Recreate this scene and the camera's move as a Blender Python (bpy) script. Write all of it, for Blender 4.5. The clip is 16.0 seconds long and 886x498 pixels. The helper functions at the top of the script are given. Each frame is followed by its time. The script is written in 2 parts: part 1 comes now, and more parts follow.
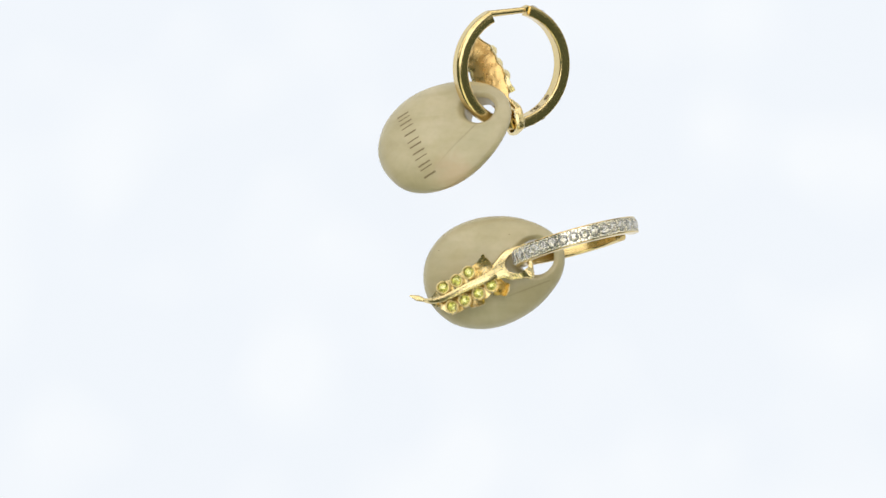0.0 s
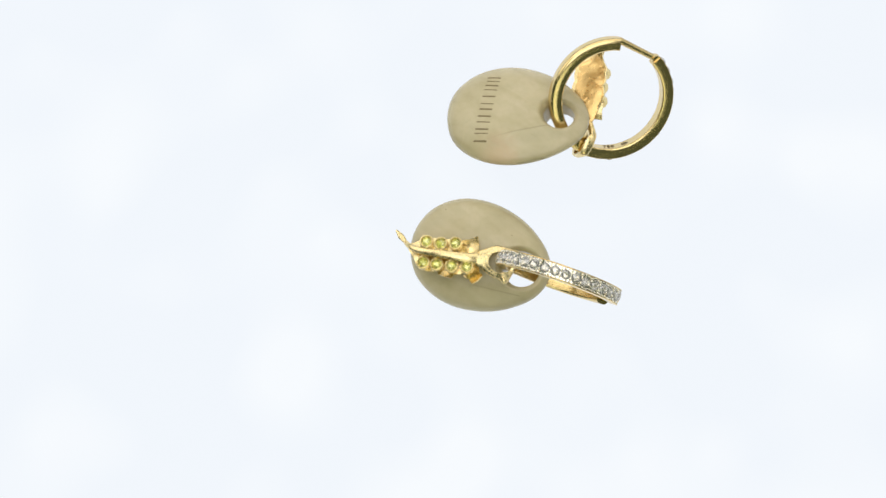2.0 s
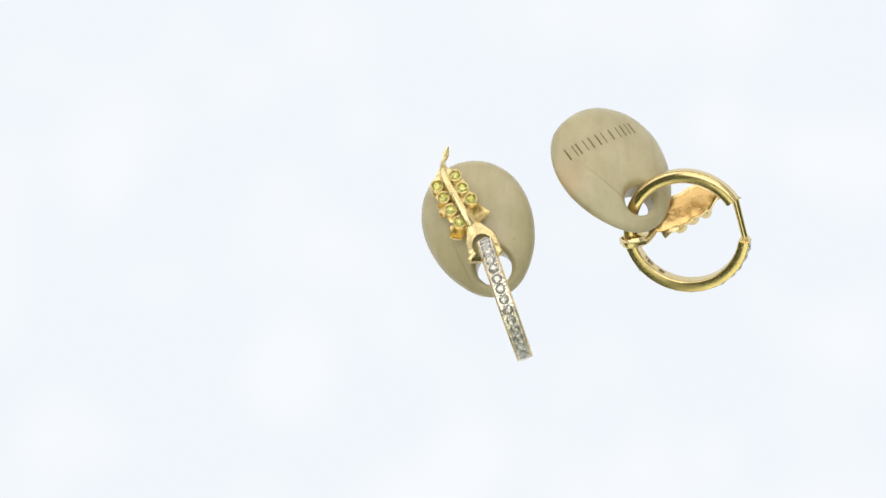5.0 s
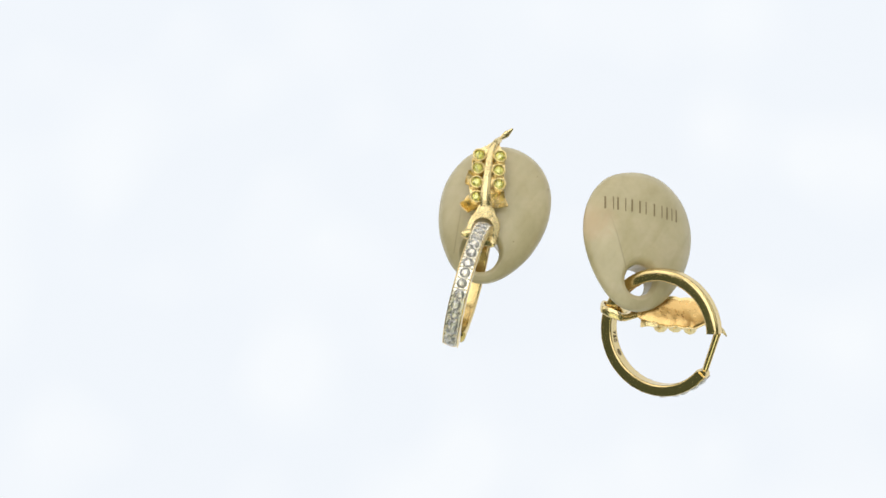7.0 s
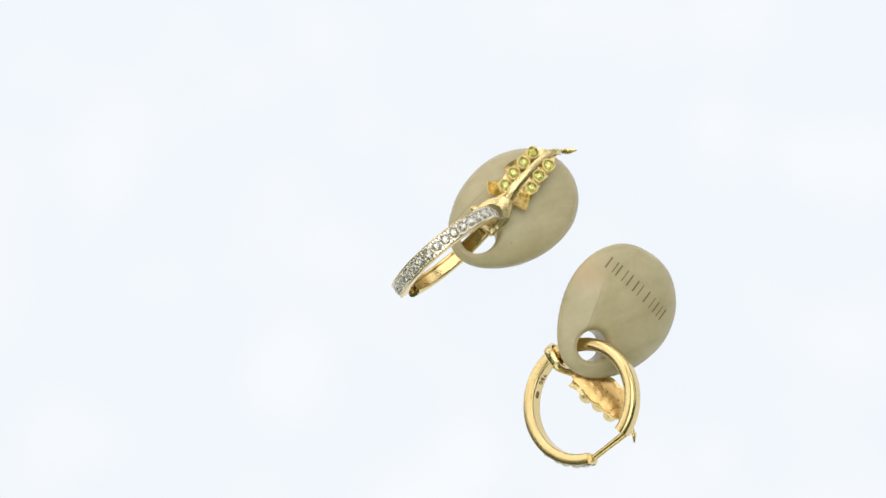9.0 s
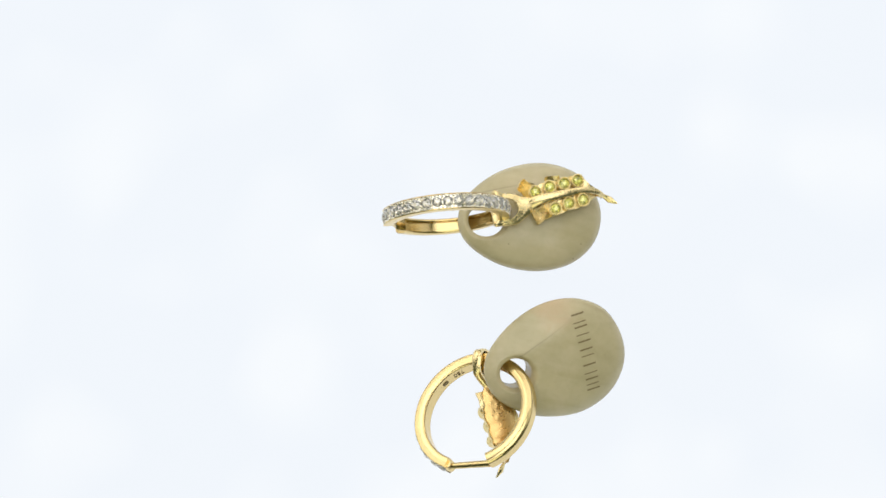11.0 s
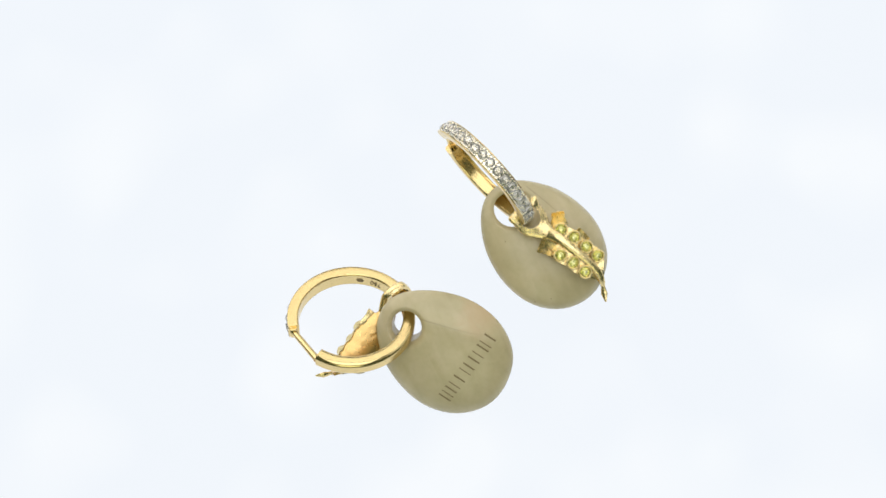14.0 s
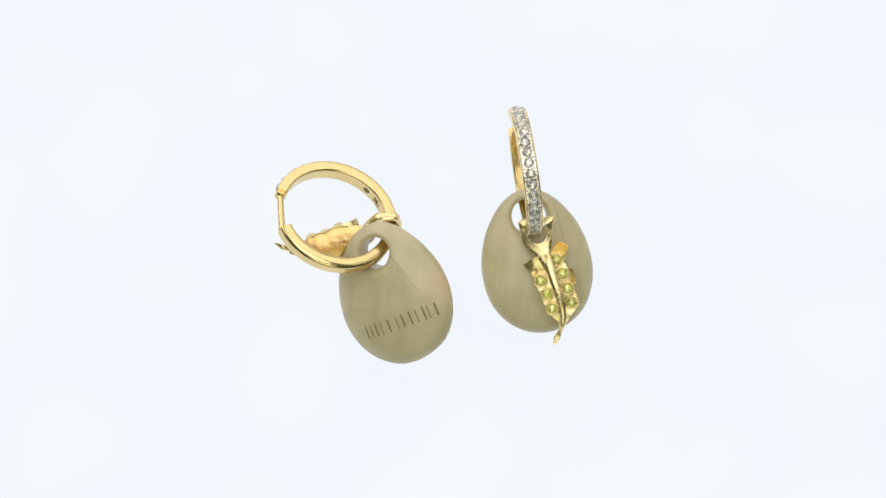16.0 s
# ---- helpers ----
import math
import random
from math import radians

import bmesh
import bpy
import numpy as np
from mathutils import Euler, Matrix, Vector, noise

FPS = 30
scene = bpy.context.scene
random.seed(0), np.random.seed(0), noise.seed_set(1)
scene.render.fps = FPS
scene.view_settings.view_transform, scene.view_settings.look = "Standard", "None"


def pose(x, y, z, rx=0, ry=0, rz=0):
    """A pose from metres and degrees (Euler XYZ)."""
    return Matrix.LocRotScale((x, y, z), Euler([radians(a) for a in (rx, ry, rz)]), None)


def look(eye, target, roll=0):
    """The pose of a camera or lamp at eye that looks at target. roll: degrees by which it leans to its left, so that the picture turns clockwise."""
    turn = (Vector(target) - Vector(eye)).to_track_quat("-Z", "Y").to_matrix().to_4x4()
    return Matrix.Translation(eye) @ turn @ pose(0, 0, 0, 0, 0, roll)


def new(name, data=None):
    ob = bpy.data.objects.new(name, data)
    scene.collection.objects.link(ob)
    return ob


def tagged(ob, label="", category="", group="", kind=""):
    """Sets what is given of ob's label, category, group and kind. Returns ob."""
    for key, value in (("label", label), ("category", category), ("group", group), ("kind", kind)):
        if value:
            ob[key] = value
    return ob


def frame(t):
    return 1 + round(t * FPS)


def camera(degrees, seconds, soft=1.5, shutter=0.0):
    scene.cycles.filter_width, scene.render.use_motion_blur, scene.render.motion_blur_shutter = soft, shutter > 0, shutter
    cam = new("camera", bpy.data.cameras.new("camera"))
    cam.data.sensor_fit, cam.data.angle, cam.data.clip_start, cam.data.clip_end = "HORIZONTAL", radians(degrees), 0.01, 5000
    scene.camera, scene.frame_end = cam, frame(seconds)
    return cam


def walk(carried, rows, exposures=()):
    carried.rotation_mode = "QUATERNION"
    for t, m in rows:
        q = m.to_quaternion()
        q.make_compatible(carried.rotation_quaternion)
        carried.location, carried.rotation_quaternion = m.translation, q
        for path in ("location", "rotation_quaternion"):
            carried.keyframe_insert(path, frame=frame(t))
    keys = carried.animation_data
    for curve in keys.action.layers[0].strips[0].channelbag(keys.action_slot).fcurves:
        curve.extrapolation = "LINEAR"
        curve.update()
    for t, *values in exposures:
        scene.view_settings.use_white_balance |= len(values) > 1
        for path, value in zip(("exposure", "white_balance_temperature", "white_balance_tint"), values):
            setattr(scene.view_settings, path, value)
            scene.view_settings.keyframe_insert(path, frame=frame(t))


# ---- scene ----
# All fitted lengths are in units of 0.06 mm; the turntable's axis is x = y = 0 and the table top z = 0.
U = 6e-5
TABLE = 98.2
SPIN = 17.292          # degrees a second, clockwise seen from above
SECONDS = 16.0

cam = camera(25.25, SECONDS, soft=1.5)
EYE = pose(7.012 * U, -536.316 * U, (3460.706 + TABLE) * U, 8.4926, 2.0602, 0)
walk(cam, [(0, EYE), (SECONDS, EYE)])

# ---- world and studio lights ----
world = bpy.data.worlds.new("studio")
scene.world = world
world.use_nodes = True
world.node_tree.nodes["Background"].inputs[0].default_value = (0.76, 0.93, 0.58, 1)
world.node_tree.nodes["Background"].inputs[1].default_value = 0.10


def softbox(name, eye, target, width, height, power, colour=(1, 0.98, 0.95)):
    lamp = bpy.data.lights.new(name, "AREA")
    lamp.shape, lamp.size, lamp.size_y, lamp.energy, lamp.color = "RECTANGLE", width, height, power, colour
    ob = new(name, lamp)
    ob.matrix_world = look(eye, target)
    return ob


softbox("softbox_back", (0.0, 0.52, 0.30), (0, 0, 0), 1.00, 0.50, 2.16, (1, 0.94, 0.90))
softbox("softbox_side", (-0.47, 0.27, 0.28), (0, 0, 0), 0.44, 0.46, 0.89, (1, 0.95, 0.91))
softbox("softbox_flank", (0.50, 0.20, 0.28), (0, 0, 0), 0.46, 0.46, 0.45)
softbox("softbox_front", (-0.03, -0.47, 0.35), (0, 0, 0), 0.36, 0.46, 0.66, (0.97, 1.0, 0.72))
softbox("softbox_top", (0.0, 0.06, 0.62), (0, 0, 0), 0.60, 0.60, 2.28)


# ---- materials ----
def shader(name):
    m = bpy.data.materials.new(name)
    m.use_nodes = True
    n = m.node_tree
    return m, n.nodes, n.links, n.nodes["Principled BSDF"]


def gold_material(name, colour, rough, grain, depth):
    m, nodes, links, b = shader(name)
    b.inputs["Metallic"].default_value = 1
    co = nodes.new("ShaderNodeTexCoord")
    fine = nodes.new("ShaderNodeTexNoise")
    fine.inputs["Scale"].default_value, fine.inputs["Detail"].default_value = grain, 4
    broad = nodes.new("ShaderNodeTexNoise")
    broad.inputs["Scale"].default_value = grain * 0.12
    links.new(co.outputs["Object"], fine.inputs["Vector"])
    links.new(co.outputs["Object"], broad.inputs["Vector"])
    ramp = nodes.new("ShaderNodeValToRGB")
    ramp.color_ramp.elements[0].color = (*[c * 0.86 for c in colour], 1)
    ramp.color_ramp.elements[1].color = (*[min(1, c * 1.06) for c in colour], 1)
    links.new(broad.outputs["Fac"], ramp.inputs["Fac"])
    links.new(ramp.outputs["Color"], b.inputs["Base Color"])
    rr = nodes.new("ShaderNodeMapRange")
    rr.inputs["To Min"].default_value, rr.inputs["To Max"].default_value = rough * 0.7, rough * 1.4
    links.new(fine.outputs["Fac"], rr.inputs["Value"])
    links.new(rr.outputs["Result"], b.inputs["Roughness"])
    bump = nodes.new("ShaderNodeBump")
    bump.inputs["Strength"].default_value, bump.inputs["Distance"].default_value = depth, 2e-5
    links.new(fine.outputs["Fac"], bump.inputs["Height"])
    links.new(bump.outputs["Normal"], b.inputs["Normal"])
    return m


GOLD = gold_material("polished_gold", (0.80, 0.625, 0.305), 0.20, 2500, 0.18)
CAST_GOLD = gold_material("cast_gold", (0.85, 0.69, 0.36), 0.25, 2000, 0.4)

BEZEL_GOLD = gold_material("milled_bezel_gold", (0.83, 0.675, 0.325), 0.27, 3000, 0.4)
ROUGH_GOLD = gold_material("rough_cast_gold", (0.70, 0.48, 0.20), 0.28, 3400, 0.6)
# paler than the band's gold: the setting's white sparkle is put into the colour
SPARKLE_GOLD = gold_material("pale_sparkle_gold", (0.95, 0.91, 0.80), 0.16, 2500, 0.1)


def stone_material(name, seed, line, patch, grain_turn):
    """Polished limestone: broad clouds, fine grain, a hairline crack along a line of the pebble and a rusty patch."""
    m, nodes, links, b = shader(name)
    co = nodes.new("ShaderNodeTexCoord")
    shift = nodes.new("ShaderNodeMapping")
    shift.inputs["Location"].default_value = (seed, seed * 0.7, 0)
    links.new(co.outputs["Object"], shift.inputs["Vector"])

    def noise_node(scale, detail, distort=0.0):
        n = nodes.new("ShaderNodeTexNoise")
        n.inputs["Scale"].default_value, n.inputs["Detail"].default_value = scale, detail
        n.inputs["Distortion"].default_value = distort
        links.new(shift.outputs["Vector"], n.inputs["Vector"])
        return n

    def ramp_node(source, stops):
        r = nodes.new("ShaderNodeValToRGB")
        e = r.color_ramp.elements
        e[0].position, e[0].color = stops[0]
        e[1].position, e[1].color = stops[-1]
        for pos, col in stops[1:-1]:
            x = e.new(pos)
            x.color = col
        links.new(source, r.inputs["Fac"])
        return r.outputs["Color"]

    def math_node(op, a, v):
        n = nodes.new("ShaderNodeMath")
        n.operation = op
        links.new(a, n.inputs[0])
        if isinstance(v, float):
            n.inputs[1].default_value = v
        else:
            links.new(v, n.inputs[1])
        return n.outputs[0]

    def mixed(kind, fac, a, c):
        n = nodes.new("ShaderNodeMix")
        n.data_type, n.blend_type = "RGBA", kind
        if isinstance(fac, float):
            n.inputs["Factor"].default_value = fac
        else:
            links.new(fac, n.inputs["Factor"])
        links.new(a, n.inputs["A"])
        if isinstance(c, tuple):
            n.inputs["B"].default_value = c
        else:
            links.new(c, n.inputs["B"])
        return n.outputs["Result"]

    broad, fine = noise_node(130, 3, 0.8), noise_node(1900, 4)
    bands = noise_node(420, 2, 1.5)
    base = ramp_node(broad.outputs["Fac"], [(0.30, (0.446, 0.392, 0.234, 1)), (0.52, (0.500, 0.442, 0.274, 1)), (0.72, (0.564, 0.496, 0.332, 1))])
    base = mixed("MULTIPLY", 0.3, base, ramp_node(bands.outputs["Fac"], [(0.35, (0.90, 0.90, 0.88, 1)), (0.65, (1.04, 1.02, 1.0, 1))]))
    base = mixed("MULTIPLY", 0.14, base, ramp_node(fine.outputs["Fac"], [(0.32, (0.80, 0.77, 0.70, 1)), (0.55, (1, 1, 1, 1))]))
    # long pale and dark veins along the pebble
    veined = nodes.new("ShaderNodeMapping")
    veined.inputs["Location"].default_value = (seed * 0.01, seed * 0.02, 0)
    veined.inputs["Rotation"].default_value = (0, 0, -grain_turn)
    veined.inputs["Scale"].default_value = (0.22, 1.5, 1.0)
    links.new(co.outputs["Object"], veined.inputs["Vector"])
    veins = nodes.new("ShaderNodeTexNoise")
    veins.inputs["Scale"].default_value, veins.inputs["Detail"].default_value, veins.inputs["Distortion"].default_value = 420, 5, 0.6
    links.new(veined.outputs["Vector"], veins.inputs["Vector"])
    base = mixed("MULTIPLY", 0.6, base, ramp_node(veins.outputs["Fac"], [(0.32, (0.90, 0.885, 0.85, 1)), (0.5, (1, 1, 1, 1)), (0.68, (1.06, 1.06, 1.07, 1))]))
    # hairline crack: a thin wavering sheet through the stone
    def along(direction, offset, waver):
        d = nodes.new("ShaderNodeVectorMath")
        d.operation = "DOT_PRODUCT"
        links.new(co.outputs["Object"], d.inputs[0])
        d.inputs[1].default_value = direction
        w = math_node("MULTIPLY", math_node("SUBTRACT", broad.outputs["Fac"], 0.5), waver)
        return math_node("ADD", math_node("SUBTRACT", d.outputs["Value"], offset), w)

    normal, offset, width, way, start, length = line
    gap = math_node("ABSOLUTE", along(normal, offset, 4.0e-4), 0.0)
    dark = ramp_node(math_node("DIVIDE", gap, width), [(0.0, (0.6, 0.6, 0.6, 1)), (0.5, (0.2, 0.2, 0.2, 1)), (1.0, (0, 0, 0, 1))])
    run = math_node("DIVIDE", along(way, start, 4.0e-4), length)
    fade = math_node("MULTIPLY", dark, ramp_node(run, [(0.0, (0, 0, 0, 1)), (0.03, (0.6, 0.6, 0.6, 1)), (0.55, (0.48, 0.48, 0.48, 1)), (1.0, (0, 0, 0, 1))]))
    base = mixed("MIX", fade, base, (0.16, 0.13, 0.075, 1))
    if patch:
        where, size = patch
        dist = nodes.new("ShaderNodeVectorMath")
        dist.operation = "DISTANCE"
        links.new(co.outputs["Object"], dist.inputs[0])
        dist.inputs[1].default_value = where
        near = math_node("DIVIDE", dist.outputs["Value"], size)
        near = math_node("ADD", near, math_node("MULTIPLY", math_node("SUBTRACT", bands.outputs["Fac"], 0.5), 1.2))
        tint = ramp_node(near, [(0.2, (0.6, 0.6, 0.6, 1)), (1.0, (0, 0, 0, 1))])
        base = mixed("MIX", tint, base, (0.55, 0.395, 0.235, 1))
    links.new(base, b.inputs["Base Color"])
    b.inputs["Roughness"].default_value = 0.27
    b.inputs["Specular IOR Level"].default_value = 0.5
    bump = nodes.new("ShaderNodeBump")
    bump.inputs["Strength"].default_value, bump.inputs["Distance"].default_value = 0.06, 2e-5
    links.new(fine.outputs["Fac"], bump.inputs["Height"])
    links.new(bump.outputs["Normal"], b.inputs["Normal"])
    return m


def sheet_through(egg_centre, turn, p, q):
    """The plane through two points of the pebble's own top, upright in it: its normal and offset in the world."""
    t = turned(turn)
    d = Vector((q[0] - p[0], q[1] - p[1], 0)).normalized()
    n = t @ Vector((-d.y, d.x, 0))
    at = (Vector(egg_centre) + t @ Vector((p[0], p[1], 0))) * U
    way = t @ d
    return tuple(n), n.dot(at), 1.3e-4, tuple(way), way.dot(at), math.hypot(q[0] - p[0], q[1] - p[1]) * U


def turned(vec):
    v = Vector(vec)
    return Matrix.Rotation(v.length, 3, v.normalized())


PLACE_A, TURN_A = (-27.7, -51.0, -52.6), (0.064, -0.103, 0.265)
PLACE_B, TURN_B = (-114.8, 196.0, -36.0), (-0.371, -0.251, 0.427)
STONE_A = stone_material("pebble_limestone", 0.3, sheet_through(PLACE_A, TURN_A, (95, -45), (-10, -57)), None, TURN_A[2])
PATCH_B = (Vector(PLACE_B) + turned(TURN_B) @ Vector((-15, -94, 8))) * U
STONE_B = stone_material("veined_limestone", 1.9, sheet_through(PLACE_B, TURN_B, (66, -31), (-45, -75)), (tuple(PATCH_B), 50 * U), TURN_B[2] + 0.25)


def gem_material(name, colour, ior, clear):
    m, nodes, links, b = shader(name)
    info = nodes.new("ShaderNodeObjectInfo")
    ramp = nodes.new("ShaderNodeValToRGB")
    ramp.color_ramp.elements[0].color = (*[c * 0.94 for c in colour], 1)
    ramp.color_ramp.elements[1].color = (*colour, 1)
    links.new(info.outputs["Random"], ramp.inputs["Fac"])
    links.new(ramp.outputs["Color"], b.inputs["Base Color"])
    b.inputs["Roughness"].default_value = 0.04
    b.inputs["IOR"].default_value = ior
    b.inputs["Transmission Weight"].default_value = clear
    return m


DIAMOND = gem_material("white_diamond", (1.0, 0.98, 0.95), 2.4, 0.80)
YELLOW = gem_material("yellow_diamond", (0.84, 0.83, 0.17), 2.3, 0.84)


def groove_material():
    m, nodes, links, b = shader("engraved_groove")
    b.inputs["Base Color"].default_value = (0.21, 0.165, 0.085, 1)
    b.inputs["Roughness"].default_value = 0.9
    return m


GROOVE = groove_material()


def backdrop_material():
    """Added glow for the pale backdrop, a faint soft bokeh mottle in its colour."""
    m, nodes, links, b = shader("glowing_backdrop")
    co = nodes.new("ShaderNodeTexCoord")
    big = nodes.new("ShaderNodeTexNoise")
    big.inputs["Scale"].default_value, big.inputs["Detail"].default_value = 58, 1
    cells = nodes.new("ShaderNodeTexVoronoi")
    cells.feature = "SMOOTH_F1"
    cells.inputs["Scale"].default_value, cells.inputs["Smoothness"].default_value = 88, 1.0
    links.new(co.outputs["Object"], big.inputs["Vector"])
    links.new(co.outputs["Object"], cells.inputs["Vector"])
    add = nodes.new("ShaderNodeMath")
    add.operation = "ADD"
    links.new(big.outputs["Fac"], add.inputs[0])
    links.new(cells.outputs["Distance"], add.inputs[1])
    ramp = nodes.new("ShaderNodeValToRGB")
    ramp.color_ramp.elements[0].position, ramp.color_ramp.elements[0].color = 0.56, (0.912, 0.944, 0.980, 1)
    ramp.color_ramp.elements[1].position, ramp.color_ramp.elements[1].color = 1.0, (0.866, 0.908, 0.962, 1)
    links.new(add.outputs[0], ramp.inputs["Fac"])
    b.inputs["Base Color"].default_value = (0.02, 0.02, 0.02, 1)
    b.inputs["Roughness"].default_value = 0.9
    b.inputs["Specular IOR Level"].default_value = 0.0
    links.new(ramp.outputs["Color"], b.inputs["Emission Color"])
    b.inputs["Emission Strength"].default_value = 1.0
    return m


# ---- builders ----
def part(name, bm, material, parent, label=""):
    me = bpy.data.meshes.new(name)
    big = max((v.co.length for v in bm.verts), default=1.0) > 0.5
    if not big:
        bm.transform(Matrix.Scale(1 / U, 4))
    bmesh.ops.recalc_face_normals(bm, faces=bm.faces[:])
    if bm.calc_volume(signed=True) < 0:
        bmesh.ops.reverse_faces(bm, faces=bm.faces[:])
    if not big:
        bm.transform(Matrix.Scale(U, 4))
    bm.to_mesh(me)
    bm.free()
    me.materials.append(material)
    for f in me.polygons:
        f.use_smooth = True
    me.set_sharp_from_angle(angle=radians(58))
    ob = new(name, me)
    ob.parent = parent
    if label:
        tagged(ob, label)
    return ob


def flat(ob):
    for f in ob.data.polygons:
        f.use_smooth = False
    return ob


def grid_faces(bm, rows, wrap_rows=False, wrap_cols=True):
    vs = [[bm.verts.new(p) for p in r] for r in rows]
    n, k = len(vs), len(vs[0])
    for i in range(n if wrap_rows else n - 1):
        for j in range(k if wrap_cols else k - 1):
            bm.faces.new((vs[i][j], vs[i][(j + 1) % k], vs[(i + 1) % n][(j + 1) % k], vs[(i + 1) % n][j]))
    return vs


def frame_of(origin, x_axis, z_hint, mirror=False):
    """A frame with x along x_axis and z near z_hint; mirror turns its y over."""
    x = Vector(x_axis).normalized()
    z = Vector(z_hint)
    z = (z - x * z.dot(x)).normalized()
    y = z.cross(x)
    if mirror:
        y = -y
    m = Matrix.Identity(4)
    for i in range(3):
        m[i][0], m[i][1], m[i][2], m[i][3] = x[i], y[i], z[i], origin[i]
    return m


class Egg:
    """A flattened egg: half length a, half width b, half thickness c, taper k towards +x."""

    def __init__(self, centre, turn, a, b, c, k, hole, hole_radius, lump, facet=None):
        self.centre, self.turn = Vector(centre), turned(turn)
        self.a, self.b, self.c, self.k = a, b, c, k
        self.hole, self.rh, self.lump, self.facet = hole, hole_radius, lump, facet

    def inside(self, x, y):
        u = x / self.a
        return 1 - u * u - (y / (self.b * (1 - self.k * u))) ** 2

    def height(self, x, y):
        g = max(0.0, self.inside(x, y))
        h = self.c * (1 - self.k * x / self.a) * math.sqrt(g)
        if self.facet:
            px, py, nx, ny, depth = self.facet
            d = (x - px) * nx + (y - py) * ny
            q = min(1.0, max(0.0, (d + 6) / 30))
            h *= 1 - depth * q * q * (3 - 2 * q)
        r = math.hypot(x - self.hole[0], y - self.hole[1]) - self.rh
        e = 8.5
        if r < e:
            s = 1 - max(0.0, r) / e
            h *= 1 - 0.36 * s ** 1.25
        return h

    def place(self, x, y, z):
        p = Vector((x, y, z))
        n = noise.noise(Vector((x, y, z)) * 0.017 + Vector((self.lump, 0, 0)))
        p *= 1 + 0.012 * n
        return self.centre + self.turn @ p

    def top(self, x, y, lift=0.0):
        return self.place(x, y, self.height(x, y) + lift)


def pebble(egg, material, parent, label):
    bm = bmesh.new()
    rows = []
    for j in range(96):
        f = 2 * math.pi * j / 96
        cx, cy = math.cos(f), math.sin(f)
        lo, hi = egg.rh, 400.0
        for _ in range(40):
            mid = (lo + hi) / 2
            if egg.inside(egg.hole[0] + cx * mid, egg.hole[1] + cy * mid) > 0:
                lo = mid
            else:
                hi = mid
        out = lo
        up, down = [], []
        n = 30
        for i in range(n + 1):
            s = i / n
            s = 0.5 * (1 - math.cos(math.pi * s)) * 0.6 + 0.4 * math.sin(s * math.pi / 2) ** 1.2
            r = egg.rh + (out - egg.rh) * min(1, s)
            x, y = egg.hole[0] + cx * r, egg.hole[1] + cy * r
            h = egg.height(x, y)
            up.append(egg.place(x, y, h) * U)
            down.append(egg.place(x, y, -h) * U)
        wall = []
        x, y = egg.hole[0] + cx * egg.rh, egg.hole[1] + cy * egg.rh
        h = egg.height(x, y)
        for i in range(1, 6):
            wall.append(egg.place(x, y, -h + 2 * h * i / 6) * U)
        rows.append(down[:-1][::1] and (list(reversed(up)) + list(reversed(wall)) + down[:-1]))
    grid_faces(bm, rows, wrap_rows=True)
    return part("pebble", bm, material, parent, label)


def sweep(bm, points, sections, closed_ends=True):
    """points: list of (centre, side, up); sections: per point a list of (a, b) offsets along side and up."""
    rows = [[(c + s * a + u * b) * U for a, b in sec] for (c, s, u), sec in zip(points, sections)]
    vs = grid_faces(bm, rows)
    if closed_ends:
        bm.faces.new(vs[0])
        bm.faces.new(vs[-1])
    return vs


def band_section(w, h, r, ro, groove, channel, bulge=0.5, n=5):
    """A rounded bar, w and h its half width and height, ro the outer corners' radius, with a groove inside and a channel outside."""
    out = []

    def corner(cx, cy, a0, k):
        for i in range(n + 1):
            a = radians(a0 + 90 * i / n)
            out.append((cx + k * math.cos(a), cy + k * math.sin(a)))

    corner(w - ro, h - ro, 0, ro)
    g = min((w - ro) * 0.98, 12.2)
    out.extend([(g, h), (g - 0.6, h - channel), (-g + 0.6, h - channel), (-g, h)])
    corner(-w + ro, h - ro, 90, ro)
    rise, fall = h - ro, -h + r
    out.extend((-w - bulge * math.sin(math.pi * q / 6), rise + (fall - rise) * q / 6) for q in range(1, 6))
    corner(-w + r, -h + r, 180, r)
    out.extend([(-w + r - 0.6, -h), (-w + r + 0.4, -h + groove), (w - r - 0.4, -h + groove), (w - r + 0.6, -h)])
    corner(w - r, -h + r, 270, r)
    out.extend((w + bulge * math.sin(math.pi * q / 6), fall + (rise - fall) * q / 6) for q in range(1, 6))
    return out


class Ring:
    """The hoop's plane: angle 0 along e1, growing towards e2."""

    def __init__(self, centre, normal, e1, radius):
        self.c, self.n = Vector(centre), Vector(normal).normalized()
        e = Vector(e1)
        self.e1 = (e - self.n * e.dot(self.n)).normalized()
        self.e2 = self.n.cross(self.e1)
        self.r = radius

    def at(self, deg, radius=None):
        a = radians(deg)
        d = self.e1 * math.cos(a) + self.e2 * math.sin(a)
        return self.c + d * (self.r if radius is None else radius), d


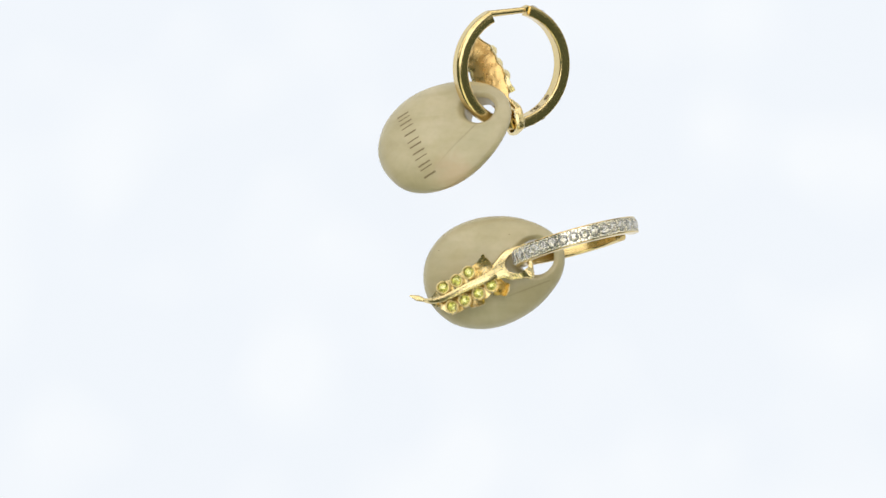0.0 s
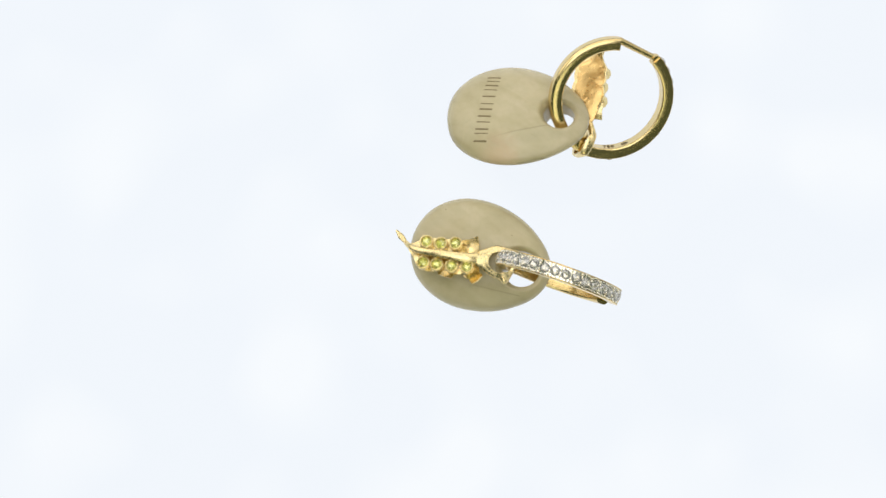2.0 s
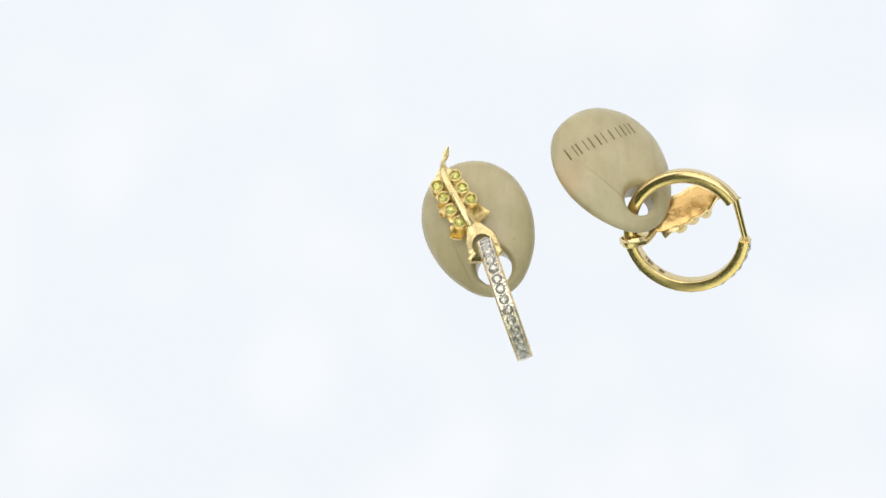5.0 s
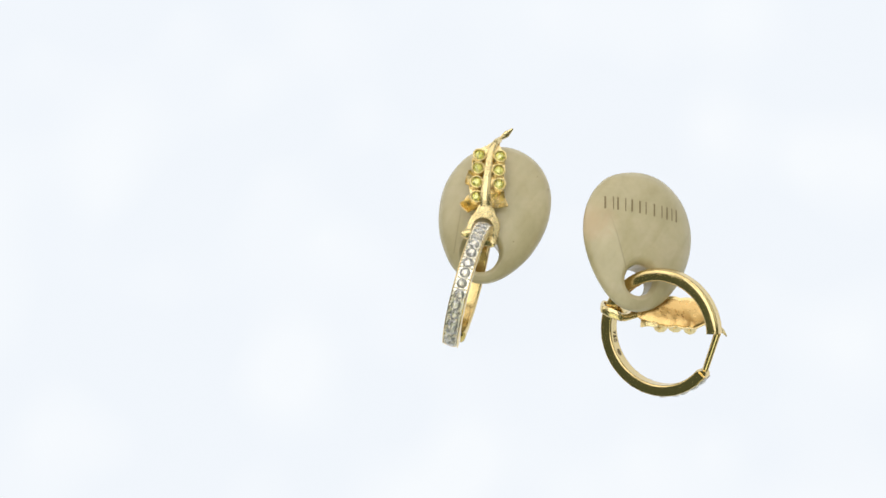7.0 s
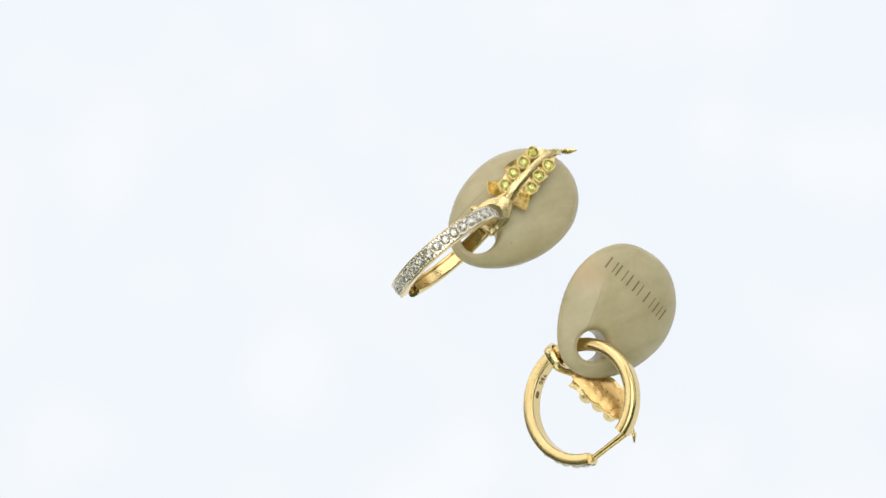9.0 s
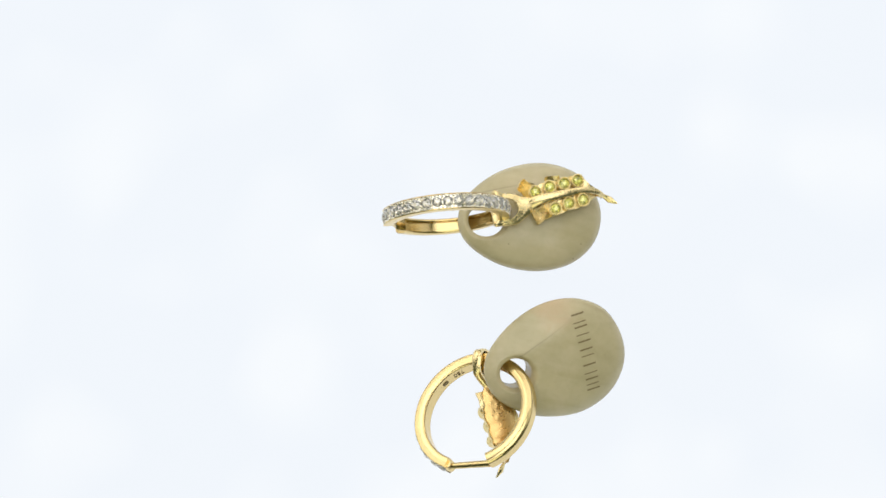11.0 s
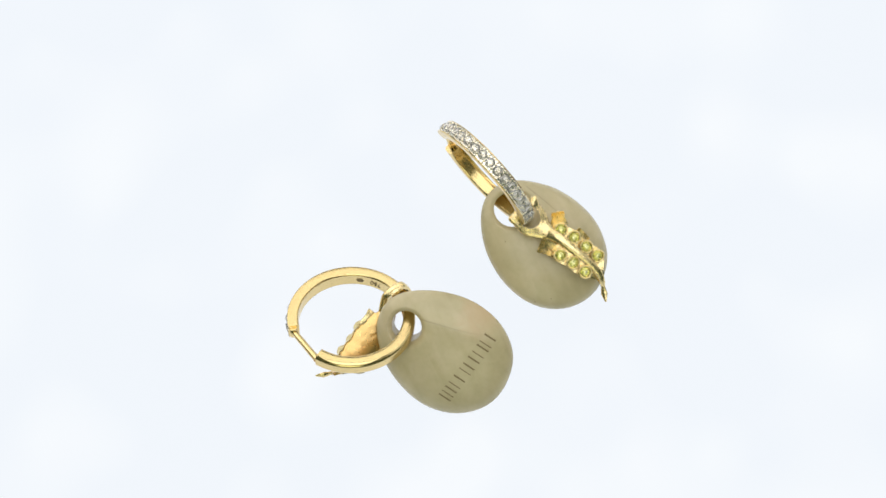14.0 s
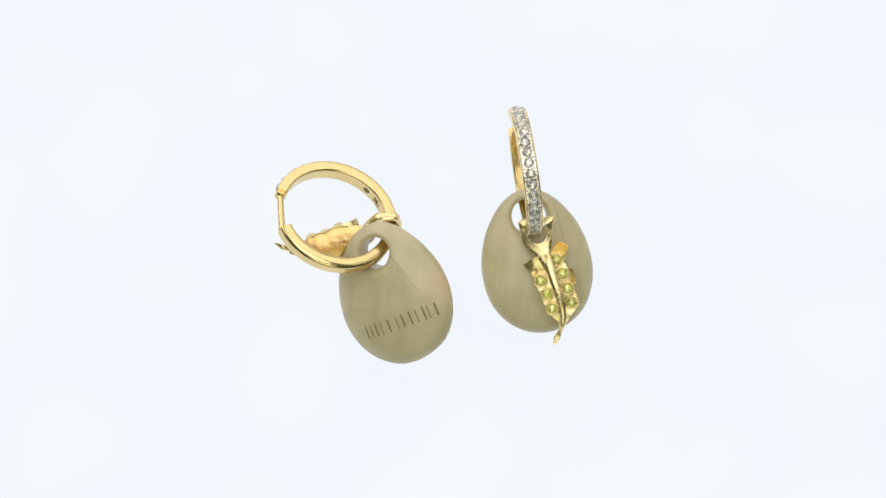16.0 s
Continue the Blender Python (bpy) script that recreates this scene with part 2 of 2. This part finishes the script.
def hoop(ring, start, bail, end, parent, gems, plain):
    """From the hinge at start, by the stones, to bail, then plain to end; the post closes the gap."""
    n = int(abs(end - start) / 2.5)
    bm = bmesh.new()
    pts, secs = [], []
    for i in range(n + 1):
        a = start + (end - start) * i / n
        q = min(1.0, max(0.0, (a - bail) / (end - bail)))
        p, d = ring.at(a, ring.r - 9.8 - 1.2 * min(1, q * 3) - 2.4 * q)
        pts.append((p, ring.n, d))
        k = min(1.0, max(0.0, 1 - q * 6))
        secs.append(band_section(14 - 1.2 * min(1, q * 5) + plain * q, 9.8 + 1.2 * min(1, q * 3), 4.4 - 0.9 * k, 8.0 - 6.4 * k, 9.5 * (1 - k), 8.0 * k))
    sweep(bm, pts, secs)
    band = part("band", bm, GOLD, parent, "polished yellow gold hoop band")
    # pave row
    proto = None
    k = gems
    setting = []
    span = bail - start
    for i in range(k):
        a = start + span * (i + 0.6) / k
        p, d = ring.at(a, ring.r - 0.2)
        m = frame_of(p * U, d.cross(ring.n), d)
        m = m @ Matrix.Diagonal((1, 1.04, 1, 1)) @ pose(0, 0, 0, random.uniform(-16, 16), random.uniform(-16, 16), random.uniform(0, 45)) @ Matrix.Scale(U, 4)
        if proto is None:
            bm = bmesh.new()
            cut_gem(bm, 8.9)
            proto = flat(part("diamond", bm, DIAMOND, band, "white brilliant diamond"))
            ob = proto
        else:
            ob = new("diamond", proto.data)
            ob.parent = band
            tagged(ob, "white brilliant diamond")
        ob.matrix_basis = m
        for side in (-1, 1):
            for f, out, low, size in ((0.5, 4.6, 0.4, 2.5), (0.5, 9.6, 0.8, 2.2), (-0.17, 10.9, 1.0, 1.9), (0.17, 10.9, 1.0, 1.9), (0.5, 12.4, 1.7, 1.3), (0.0, 12.4, 1.7, 1.3)):
                q, dd = ring.at(a + span / k * f, ring.r)
                setting.append((q + ring.n * side * out - dd * low, size * random.uniform(0.85, 1.15)))
    # the pale bed between the stones, its sparkle put into the colour
    bm = bmesh.new()
    pts = []
    for i in range(n + 1):
        p, d = ring.at(start + (bail - start) * i / n, ring.r - 4.6)
        pts.append((p, ring.n, d))
    sweep(bm, pts, [[(11.4, 2.4), (0, 2.6), (-11.4, 2.4), (-11.4, -2.5), (11.4, -2.5)]] * (n + 1))
    part("stone_bed", bm, SPARKLE_GOLD, band, "pale bed of the stones, sparkle put into its colour")
    bm = bmesh.new()
    bead(bm, Vector((0, 0, 0)), 1.0)
    grain = part("bead", bm, SPARKLE_GOLD, band)
    for i, (p, r) in enumerate(setting):
        ob = grain if i == 0 else new("bead", grain.data)
        ob.parent = band
        ob.matrix_basis = Matrix.Translation(p * U) @ Matrix.Scale(r, 4)
    # post and hinge
    p0, d0 = ring.at(start, ring.r - 8)
    p1, d1 = ring.at(end, ring.r - 8)
    bm = bmesh.new()
    tube(bm, [p1, p1.lerp(p0, 0.5), p0], [6.4, 5.8, 5.6])
    part("post", bm, GOLD, parent, "thin gold closing post")
    bm = bmesh.new()
    tube(bm, [p0 - ring.n * 10, p0 - ring.n * 3, p0 + ring.n * 3, p0 + ring.n * 10], [7, 8.5, 8.5, 7])
    part("hinge", bm, GOLD, parent, "small gold hinge knuckle")
    return band


def tube(bm, pts, radii, n=16, squash=1.0, up=None, fine=6, deepest=1e9):
    pts = [Vector(p) for p in pts]
    cs, rs = [], []
    for i in range(len(pts) - 1):
        a, b = pts[max(0, i - 1)], pts[i]
        c, d = pts[i + 1], pts[min(len(pts) - 1, i + 2)]
        for j in range(fine):
            t = j / fine
            cs.append(0.5 * (2 * b + (c - a) * t + (2 * a - 5 * b + 4 * c - d) * t * t + (3 * b - a - 3 * c + d) * t ** 3))
            rs.append(radii[i] + (radii[i + 1] - radii[i]) * t)
    cs.append(pts[-1])
    rs.append(radii[-1])
    frames, secs = [], []
    ref = Vector(up) if up else Vector((0.3, 0.5, 0.81))
    for i, c in enumerate(cs):
        t = (cs[min(i + 1, len(cs) - 1)] - cs[max(i - 1, 0)]).normalized()
        u = (ref - t * ref.dot(t))
        u = u.normalized() if u.length > 1e-4 else t.orthogonal().normalized()
        frames.append((c, u.cross(t), u))
        secs.append([(rs[i] * math.cos(2 * math.pi * k / n), min(rs[i] * squash, deepest) * math.sin(2 * math.pi * k / n)) for k in range(n)])
    sweep(bm, frames, secs)


def bead(bm, p, r):
    bmesh.ops.create_icosphere(bm, subdivisions=2, radius=r * U, matrix=Matrix.Translation(p * U))


def cut_gem(bm, r, n=8):
    """A brilliant: table, star, kite and girdle facets above, pavilion facets below, in fitted units."""
    def circle(rad, z, turn, k=n):
        return [bm.verts.new((rad * r * math.cos(2 * math.pi * (i + turn) / k), rad * r * math.sin(2 * math.pi * (i + turn) / k), z * r)) for i in range(k)]

    table, star = circle(0.36, 0.42, 0), circle(0.70, 0.27, 0.5)
    girdle, low = circle(1.0, 0.03, 0, 2 * n), circle(1.0, -0.03, 0, 2 * n)
    pavilion, culet = circle(0.5, -0.42, 0.5), bm.verts.new((0, 0, -0.86 * r))
    bm.faces.new(table)
    for i in range(n):
        j, g = (i + 1) % n, 2 * i
        bm.faces.new((table[j], table[i], star[i]))
        bm.faces.new((star[i - 1], table[i], star[i], girdle[g]))
        bm.faces.new((star[i], girdle[g + 1], girdle[g]))
        bm.faces.new((star[i], girdle[(g + 2) % (2 * n)], girdle[g + 1]))
        bm.faces.new((pavilion[i], low[g], low[g + 1]))
        bm.faces.new((pavilion[i], low[g + 1], low[(g + 2) % (2 * n)]))
        bm.faces.new((pavilion[i], pavilion[i - 1], low[g]))
        bm.faces.new((pavilion[i - 1], pavilion[i], culet))
    for i in range(2 * n):
        j = (i + 1) % (2 * n)
        bm.faces.new((girdle[i], girdle[j], low[j], low[i]))


def sheet(bm, corner, along, across, normal, length, width, curl, spread, thick=3.0):
    """A small curled leaf of metal: from corner, length along, width across, its far edge rolled towards normal."""
    rows = []
    n, k = 6, 5
    for i in range(n + 1):
        t = i / n
        roll = curl * t * t
        p = corner + along * (length * t * math.cos(roll * 0.5)) + normal * (length * t * math.sin(roll))
        w = width * (1 + spread * t + 0.06 * math.sin(t * 9))
        up = (normal * math.cos(roll) - along * math.sin(roll))
        top = [(p + across * (w * (q / (k - 1) - 0.5)) + up * (3.0 * abs(q / (k - 1) - 0.5) * t * 2 + 0.6 * math.sin(q * 1.6 + t * 3))) for q in range(k)]
        low = [x - up * thick for x in reversed(top)]
        rows.append([x * U for x in top + low])
    vs = grid_faces(bm, rows)
    bm.faces.new(vs[0])
    bm.faces.new(vs[-1])


def leaf(m, parent, bail_at, reach, tight, lean):
    """The leaf charm in its own frame: x from bail to tip, z the jewelled side, y towards the row of three."""
    def at(x, y, z):
        return m @ Vector((x, y, z))

    r3 = m.to_3x3()
    up, ahead, side_way = r3 @ Vector((0, 0, 1)), r3 @ Vector((1, 0, 0)), r3 @ Vector((0, 1, 0))
    bm = bmesh.new()
    tube(bm, [m @ Vector(p) for p in STEM[:-2]], [11, 9.2, 7.6, 6.6, 6.2, 5.4, 3.6], squash=0.52, deepest=5.2, up=up)
    body = part("leaf", bm, CAST_GOLD, parent, "cast gold leaf charm with jewelled edges")
    bm = bmesh.new()
    tube(bm, [m @ Vector(p) for p in STEM[-3:]], [3.4, 6.2, 1.2], squash=0.45, up=up + side_way * 0.6)
    part("tip", bm, CAST_GOLD, body, "curled gold leaf tip")
    # forked bail: a strap looped round the hoop, broad where the stem joins it, flared into horns, narrow behind
    bm = bmesh.new()
    rows = []
    bx, by, bz = bail_at
    tilt_c, tilt_s = math.cos(radians(lean)), math.sin(radians(lean))
    # the collar's front is drawn out into a flare that meets the stem
    drawn = Vector((70, -17, 16)) - Vector((bx + 23 * tight + 12, by + 6 * tilt_s, bz + 6 * tilt_c))
    n = 120
    for i in range(n):
        a = 2 * math.pi * i / n
        ca, sa = math.cos(a), math.sin(a)
        off = abs((math.degrees(a) + 180) % 360 - 180)
        horn = reach * math.exp(-((off - (122 if sa < 0 else 134)) / 18) ** 2) * (1.3 if sa < 0 else 0.9)
        front, rear = max(0.0, ca), max(0.0, -ca)
        tall = 19 - 9 * rear ** 2 - 6 * front
        z = 5 * front + 5 * horn - 7 * rear ** 1.5
        inner_x, inner_y = (23 if ca > 0 else 18) * tight, 19.5 * tight
        outer_x, outer_y = inner_x + (12 if ca > 0 else 6) + 7 * horn, inner_y + (10.5 if sa > 0 else 8.5) + 9 * horn
        square = 0.72 if ca > 0 else 0.9
        fx, fy = math.copysign(abs(ca) ** square, ca), math.copysign(abs(sa) ** square, sa)
        row = []
        pull = front ** 12
        for q, h in ((0.0, 0.06), (0.12, 0.05), (0.3, 0.0), (0.5, -0.02), (0.7, -0.05), (0.9, -0.12), (1.0, -0.25), (0.94, -0.7), (0.8, -0.95), (0.4, -1.0), (0.1, -0.95), (0.0, -0.6)):
            x, y = inner_x * ca + (outer_x * fx - inner_x * ca) * q, inner_y * sa + (outer_y * fy - inner_y * sa) * q
            up_by = z + (h + 0.22) * tall
            p = Vector((bx + x, by + y * tilt_c + up_by * tilt_s, bz + up_by * tilt_c - y * tilt_s))
            row.append(at(*(p + drawn * (pull * q ** 1.3))) * U)
        rows.append(row)
    grid_faces(bm, rows, wrap_rows=True)
    part("bail", bm, CAST_GOLD, body, "polished gold forked bail")
    x0 = STEM[-3][0]

    def stem_at(x):
        return [float(np.interp(x, [p[0] for p in STEM], [p[k] for p in STEM])) for k in range(3)]

    def rim(side, gems, x):
        """The leaf's outline beside a row: how far out and how high it lies at x."""
        sx, sy, sz = stem_at(x)
        gx = min(max(x, gems[-1][0]), gems[0][0])
        gy, gz = interp(gems, gx, 1), interp(gems, gx, 2)
        w = min(1.0, max(0.0, (x0 - x) / max(1.0, x0 - gems[0][0] - 6)))
        out = 9 + 3 * abs(math.sin((x - gems[0][0]) * math.pi / 25))
        over = min(1.0, max(0.0, (gems[-1][0] - 2 - x) / 17))
        w *= 1 - 0.85 * over * over
        if side < 0:
            out += 1.5 * math.exp(-((x - gems[0][0] - 4) / 9) ** 2)
        return sy + side * 3 + (gy + side * (out - 3) - sy) * w ** 1.6, sz + (gz - sz - 2) * w

    plate_end = ROW_FOUR[-1][0] - (6 if reach > 0.5 else 28)
    bm = bmesh.new()
    rows = []
    for i in range(41):
        x = x0 + (plate_end - x0) * i / 40
        sx, sy, sz = stem_at(x)
        e3, z3 = rim(1, ROW_THREE, max(x, ROW_THREE[-1][0]))
        e4, z4 = rim(-1, ROW_FOUR, max(x, ROW_FOUR[-1][0]))
        slim = min(1.0, max(0.0, (ROW_FOUR[-1][0] - x) / 30)) ** 1.5 * 0.6
        e3, e4 = e3 + ((e3 + e4) / 2 - e3) * slim, e4 + ((e3 + e4) / 2 - e4) * slim
        low, high = [], []
        for q in range(17):
            v = q / 16
            y = e4 + 7 + (e3 - e4 - 10) * v
            z = z4 + (z3 - z4) * v - 13 - 3 * (1 - (2 * v - 1) ** 2)
            rough = 1.3 * abs(noise.noise(Vector((x * 0.05, y * 0.06, 7.0)))) + 0.5 * noise.noise(Vector((x * 0.17, y * 0.19, 2.0)))
            low.append(at(x, y, z - 3 + rough) * U)
            high.append(at(x, y, z + 1) * U)
        rows.append(high + low[::-1])
    vs = grid_faces(bm, rows)
    bm.faces.new(vs[0])
    bm.faces.new(vs[-1])
    part("back_plate", bm, ROUGH_GOLD, body, "rough hollow gold leaf back")
    for side, gems in ((1, ROW_THREE), (-1, ROW_FOUR)):
        bm = bmesh.new()
        x1 = gems[-1][0] - 18
        n = 20
        rows = []
        for i in range(n + 1):
            x = x0 + (x1 - x0) * i / n
            sx, sy, sz = stem_at(x)
            edge, ez = rim(side, gems, x)
            sy -= side * 2.5
            inz = min(sz - 7, ez - 9)
            top = [at(x, sy + (edge - sy) * q / 4, inz + (ez - 9 - inz) * q / 4) * U for q in range(5)]
            low = [at(x, sy + (edge - sy) * q / 4, inz - 5 + (ez - 9 - inz) * q / 4) * U for q in range(5)]
            rows.append(top + low[::-1])
        vs = grid_faces(bm, rows)
        bm.faces.new(vs[0])
        bm.faces.new(vs[-1])
        part("blade", bm, CAST_GOLD, body, "gold leaf blade")
        for x, y, z in gems:
            phase = random.uniform(0, 6)

            def lobed(a, h):
                return (0.22 * math.sin(9 * a + phase) + 0.25 * math.sin(3 * a + 2 * phase)) if h > -8 else 0.0

            bm = bmesh.new()
            rows = []
            for rad, h in ((8.0, -17), (10.6, -12), (11.6, -7), (12.2, -1), (12.5, 1.2), (12.0, 2.7), (11.0, 3.4), (9.7, 3.0), (8.9, 1.4), (8.5, -3), (5.0, -9.5)):
                rows.append([at(x + (rad + lobed(a, h)) * math.cos(a), y + (rad + lobed(a, h)) * math.sin(a), z + h) * U for a in [2 * math.pi * i / 40 for i in range(40)]])
            vs = grid_faces(bm, rows)
            bm.faces.new(vs[0])
            bm.faces.new(vs[-1])
            part("bezel", bm, BEZEL_GOLD, body, "round gold bezel")
            bm = bmesh.new()
            cut_gem(bm, 8.6)
            bm.transform(Matrix.Scale(U, 4) @ m @ Matrix.Translation((x, y, z - 1.2)) @ pose(0, 0, 0, random.uniform(-6, 6), random.uniform(-6, 6), random.uniform(0, 45)))
            flat(part("yellow_gem", bm, YELLOW, body, "yellow-green brilliant gem"))
    # curled lobes beside the rows
    snug = 1.0 if reach > 0.5 else 0.68
    gx, gy, gz = ROW_THREE[-1]
    hx, hy, hz = ROW_FOUR[-1]
    ix, iy, iz = ROW_FOUR[-2]
    for p, al, ac, length, width, curl, spread in (
            (at(gx - 6, gy - 1 + 6 * (1 - reach), gz - 15), -ahead * 0.93 + side_way * 0.36 * reach, side_way * 0.93 + ahead * 0.36 * reach, 35 * snug ** 0.4, 22 * snug ** 0.4, 0.2, 0.4 * reach - 0.05),
            (at(hx - 5, hy - 2, hz - 11), -ahead * 0.82 - side_way * 0.57, side_way * 0.82 - ahead * 0.57, 27 * reach, 31, 0.35, -0.35),
            (at(ix + 8, iy - 3, iz - 11), -side_way, ahead, 17 * reach ** 0.5, 36, 0.15, -0.35)):
        if length < 10:
            continue
        bm = bmesh.new()
        sheet(bm, p, al.normalized(), ac.normalized(), up, length, width, curl, spread)
        part("lobe", bm, CAST_GOLD, body, "curled gold leaf lobe")
    return body


def interp(rows, x, k):
    xs = [r[0] for r in rows][::-1]
    ys = [r[k] for r in rows][::-1]
    return float(np.interp(x, xs, ys))


def engraving(egg, parent):
    """A row of plain engraved bars across the pebble's broad end, in six groups, thick and thin by turns."""
    def stroke(x0, x1, y0, y1):
        bm = bmesh.new()
        rows = []
        for i in range(7):
            x = x0 + (x1 - x0) * i / 6
            rows.append([egg.top(x, y0, 0.30) * U, egg.top(x, (y0 + y1) / 2, 0.30) * U, egg.top(x, y1, 0.30) * U,
                         egg.top(x, y1, -0.8) * U, egg.top(x, y0, -0.8) * U])
        vs = grid_faces(bm, rows)
        bm.faces.new(vs[0])
        bm.faces.new(vs[-1])
        part("engraved_bar", bm, GROOVE, parent, "shallow dark engraved bar")

    for y, offsets in ((52, (-11, 0, 10)), (22, (-8, 8)), (-9, (-6, 6)), (-30, (0,)), (-49, (-7, 7)), (-71, (-7, 7))):
        for i, dy in enumerate(offsets):
            w = 1.45 if i % 2 == 0 else 0.9
            stroke(-65, -41, y + dy - w, y + dy + w)


def pits(egg, places, parent):
    for x, y, r in places:
        bm = bmesh.new()
        vs = [bm.verts.new(egg.top(x + r * math.cos(a), y + r * math.sin(a), 0.15) * U) for a in [2 * math.pi * i / 9 for i in range(9)]]
        low = [bm.verts.new(egg.top(x + r * math.cos(a), y + r * math.sin(a), -0.8) * U) for a in [2 * math.pi * i / 9 for i in range(9)]]
        bm.faces.new(vs)
        bm.faces.new(low[::-1])
        for i in range(9):
            bm.faces.new((vs[i], low[i], low[(i + 1) % 9], vs[(i + 1) % 9]))
        part("pit", bm, GROOVE, parent, "tiny dark pit")


def hallmark(ring, deg, parent):
    """The fineness number stamped inside the hoop, and a small stamped mark beside it."""
    curve = bpy.data.curves.new("stamp", "FONT")
    curve.body, curve.size, curve.align_x, curve.align_y, curve.extrude = "750", 14, "CENTER", "CENTER", 0.9
    curve.materials.append(GROOVE)
    p, d = ring.at(deg, ring.r - 19.8)
    m = frame_of(p * U, ring.n.cross(d), -d)
    ob = new("stamp", curve)
    ob.parent = parent
    ob.matrix_basis = m @ Matrix.Scale(U, 4)
    tagged(ob, "stamped fineness number")
    p, d = ring.at(deg + 18, ring.r - 19.6)
    bm = bmesh.new()
    tube(bm, [p - ring.n * 4, p, p + ring.n * 4], [5.5, 7.0, 5.5], squash=0.18, up=d)
    part("mark", bm, GROOVE, parent, "small dark stamped mark")


def earring(name, label, base):
    """An Empty at the pebble's resting point, whose parts are built in the turntable's frame at 0 s."""
    ob = new(name)
    ob.empty_display_size = 0.002
    ob.matrix_basis = Matrix.Translation((base[0] * U, base[1] * U, 0))
    tagged(ob, label, "earring", "pair of earrings")
    return ob


def settle_parts(thing, base):
    """Parts are built about the axis at the table's height; carry them into the thing's space."""
    for o in thing.children:
        o.matrix_parent_inverse = Matrix.Translation((-base[0] * U, -base[1] * U, TABLE * U))


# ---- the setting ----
def backdrop_plate():
    """An added round plate glowing as backdrop, 17 cm across, with a rounded rim."""
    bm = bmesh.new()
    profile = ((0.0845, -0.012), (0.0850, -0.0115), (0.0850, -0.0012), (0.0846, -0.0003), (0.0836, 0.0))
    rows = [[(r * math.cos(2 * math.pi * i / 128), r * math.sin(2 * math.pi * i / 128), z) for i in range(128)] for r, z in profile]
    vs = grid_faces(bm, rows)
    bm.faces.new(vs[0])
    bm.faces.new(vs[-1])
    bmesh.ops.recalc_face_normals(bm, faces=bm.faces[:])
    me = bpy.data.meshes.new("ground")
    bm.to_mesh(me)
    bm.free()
    me.materials.append(backdrop_material())
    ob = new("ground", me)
    tagged(ob, "added white glowing backdrop plate with a faint bluish mottle", "table", kind="structure")


backdrop_plate()

# ---- the earrings ----
LEAF_A = frame_of((20, -41, 8), (-195, -57, -41), (-0.2, 0.02, 1), mirror=True)
BACK = LEAF_A.inverted()


def own(*points):
    return [tuple(BACK @ Vector(p)) for p in points]


ROW_THREE = own((-117.1, -88.7, 3.5), (-93.5, -77.7, 8.7), (-71.7, -63.3, 12.6))
ROW_FOUR = own((-101.7, -122.1, -1.2), (-78.9, -111.7, 5.3), (-54.6, -100.3, 11.5), (-31.7, -86.4, 13.0))
STEM = [(50, -11, 13.5)] + own((-45, -76, 17), (-72, -88, 15), (-96, -99, 10), (-120, -108, 1), (-139, -110, -11),
                                                     (-151, -107.5, -24), (-164, -103, -29), (-178, -98.5, -28))
LEAF_B = frame_of((5, 216, -43), (-0.273, 0.961, 0.041), (0.377, 0.146, -0.915), mirror=False)

EGG_A = Egg(PLACE_A, TURN_A, 129.6, 99.0, 41.4, 0.121, (80, 1), 32, 3.0)
EGG_B = Egg(PLACE_B, TURN_B, 129.7, 105.9, 36.6, 0.142, (76, -1), 27.5, 8.0, (33, -49, 0.363, -0.932, 0.22))
RING_A = Ring((115.6, -14.8, 40), (0.2615, -0.964, -0.046), (0.965, 0.262, 0), 111.8)
RING_B = Ring((4.2, 314.9, -15.2), (0.4506, -0.2968, 0.8419), (1, 0, 0), 113.5)

BASE_A, BASE_B = (-27.7, -51.0), (-114.8, 196.0)
first = earring("earring", "gold hoop earring, jewelled leaf lying on its pale stone pebble", BASE_A)
stone_a = pebble(EGG_A, STONE_A, first, "smooth pale beige limestone pebble with a hole")
hoop(RING_A, 10, 196, 328, first, 19, 1.4)
leaf(LEAF_A, first, (4, -5, 8), 1.0, 1.0, 0)
pits(EGG_A, ((46, 52, 1.0), (-69, 84, 1.1), (-84, 60, 0.9)), stone_a)
settle_parts(first, BASE_A)

second = earring("earring", "gold hoop earring, engraved stone pebble over its leaf", BASE_B)
stone_b = pebble(EGG_B, STONE_B, second, "veined beige limestone pebble with engraved mark")
band_b = hoop(RING_B, 72, -82, -245, second, 15, 1.5)
leaf(LEAF_B, second, (1, 6, 15), 0.3, 0.9, 44)
engraving(EGG_B, stone_b)
hallmark(RING_B, -58, band_b)
settle_parts(second, BASE_B)


def motions():
    for ob, base in ((first, BASE_A), (second, BASE_B)):
        rows = []
        for i in range(81):
            t = SECONDS * i / 80
            a = radians(-SPIN * t)
            c, s = math.cos(a), math.sin(a)
            rows.append((t, pose((c * base[0] - s * base[1]) * U, (s * base[0] + c * base[1]) * U, 0, 0, 0, -SPIN * t)))
        walk(ob, rows)


motions()
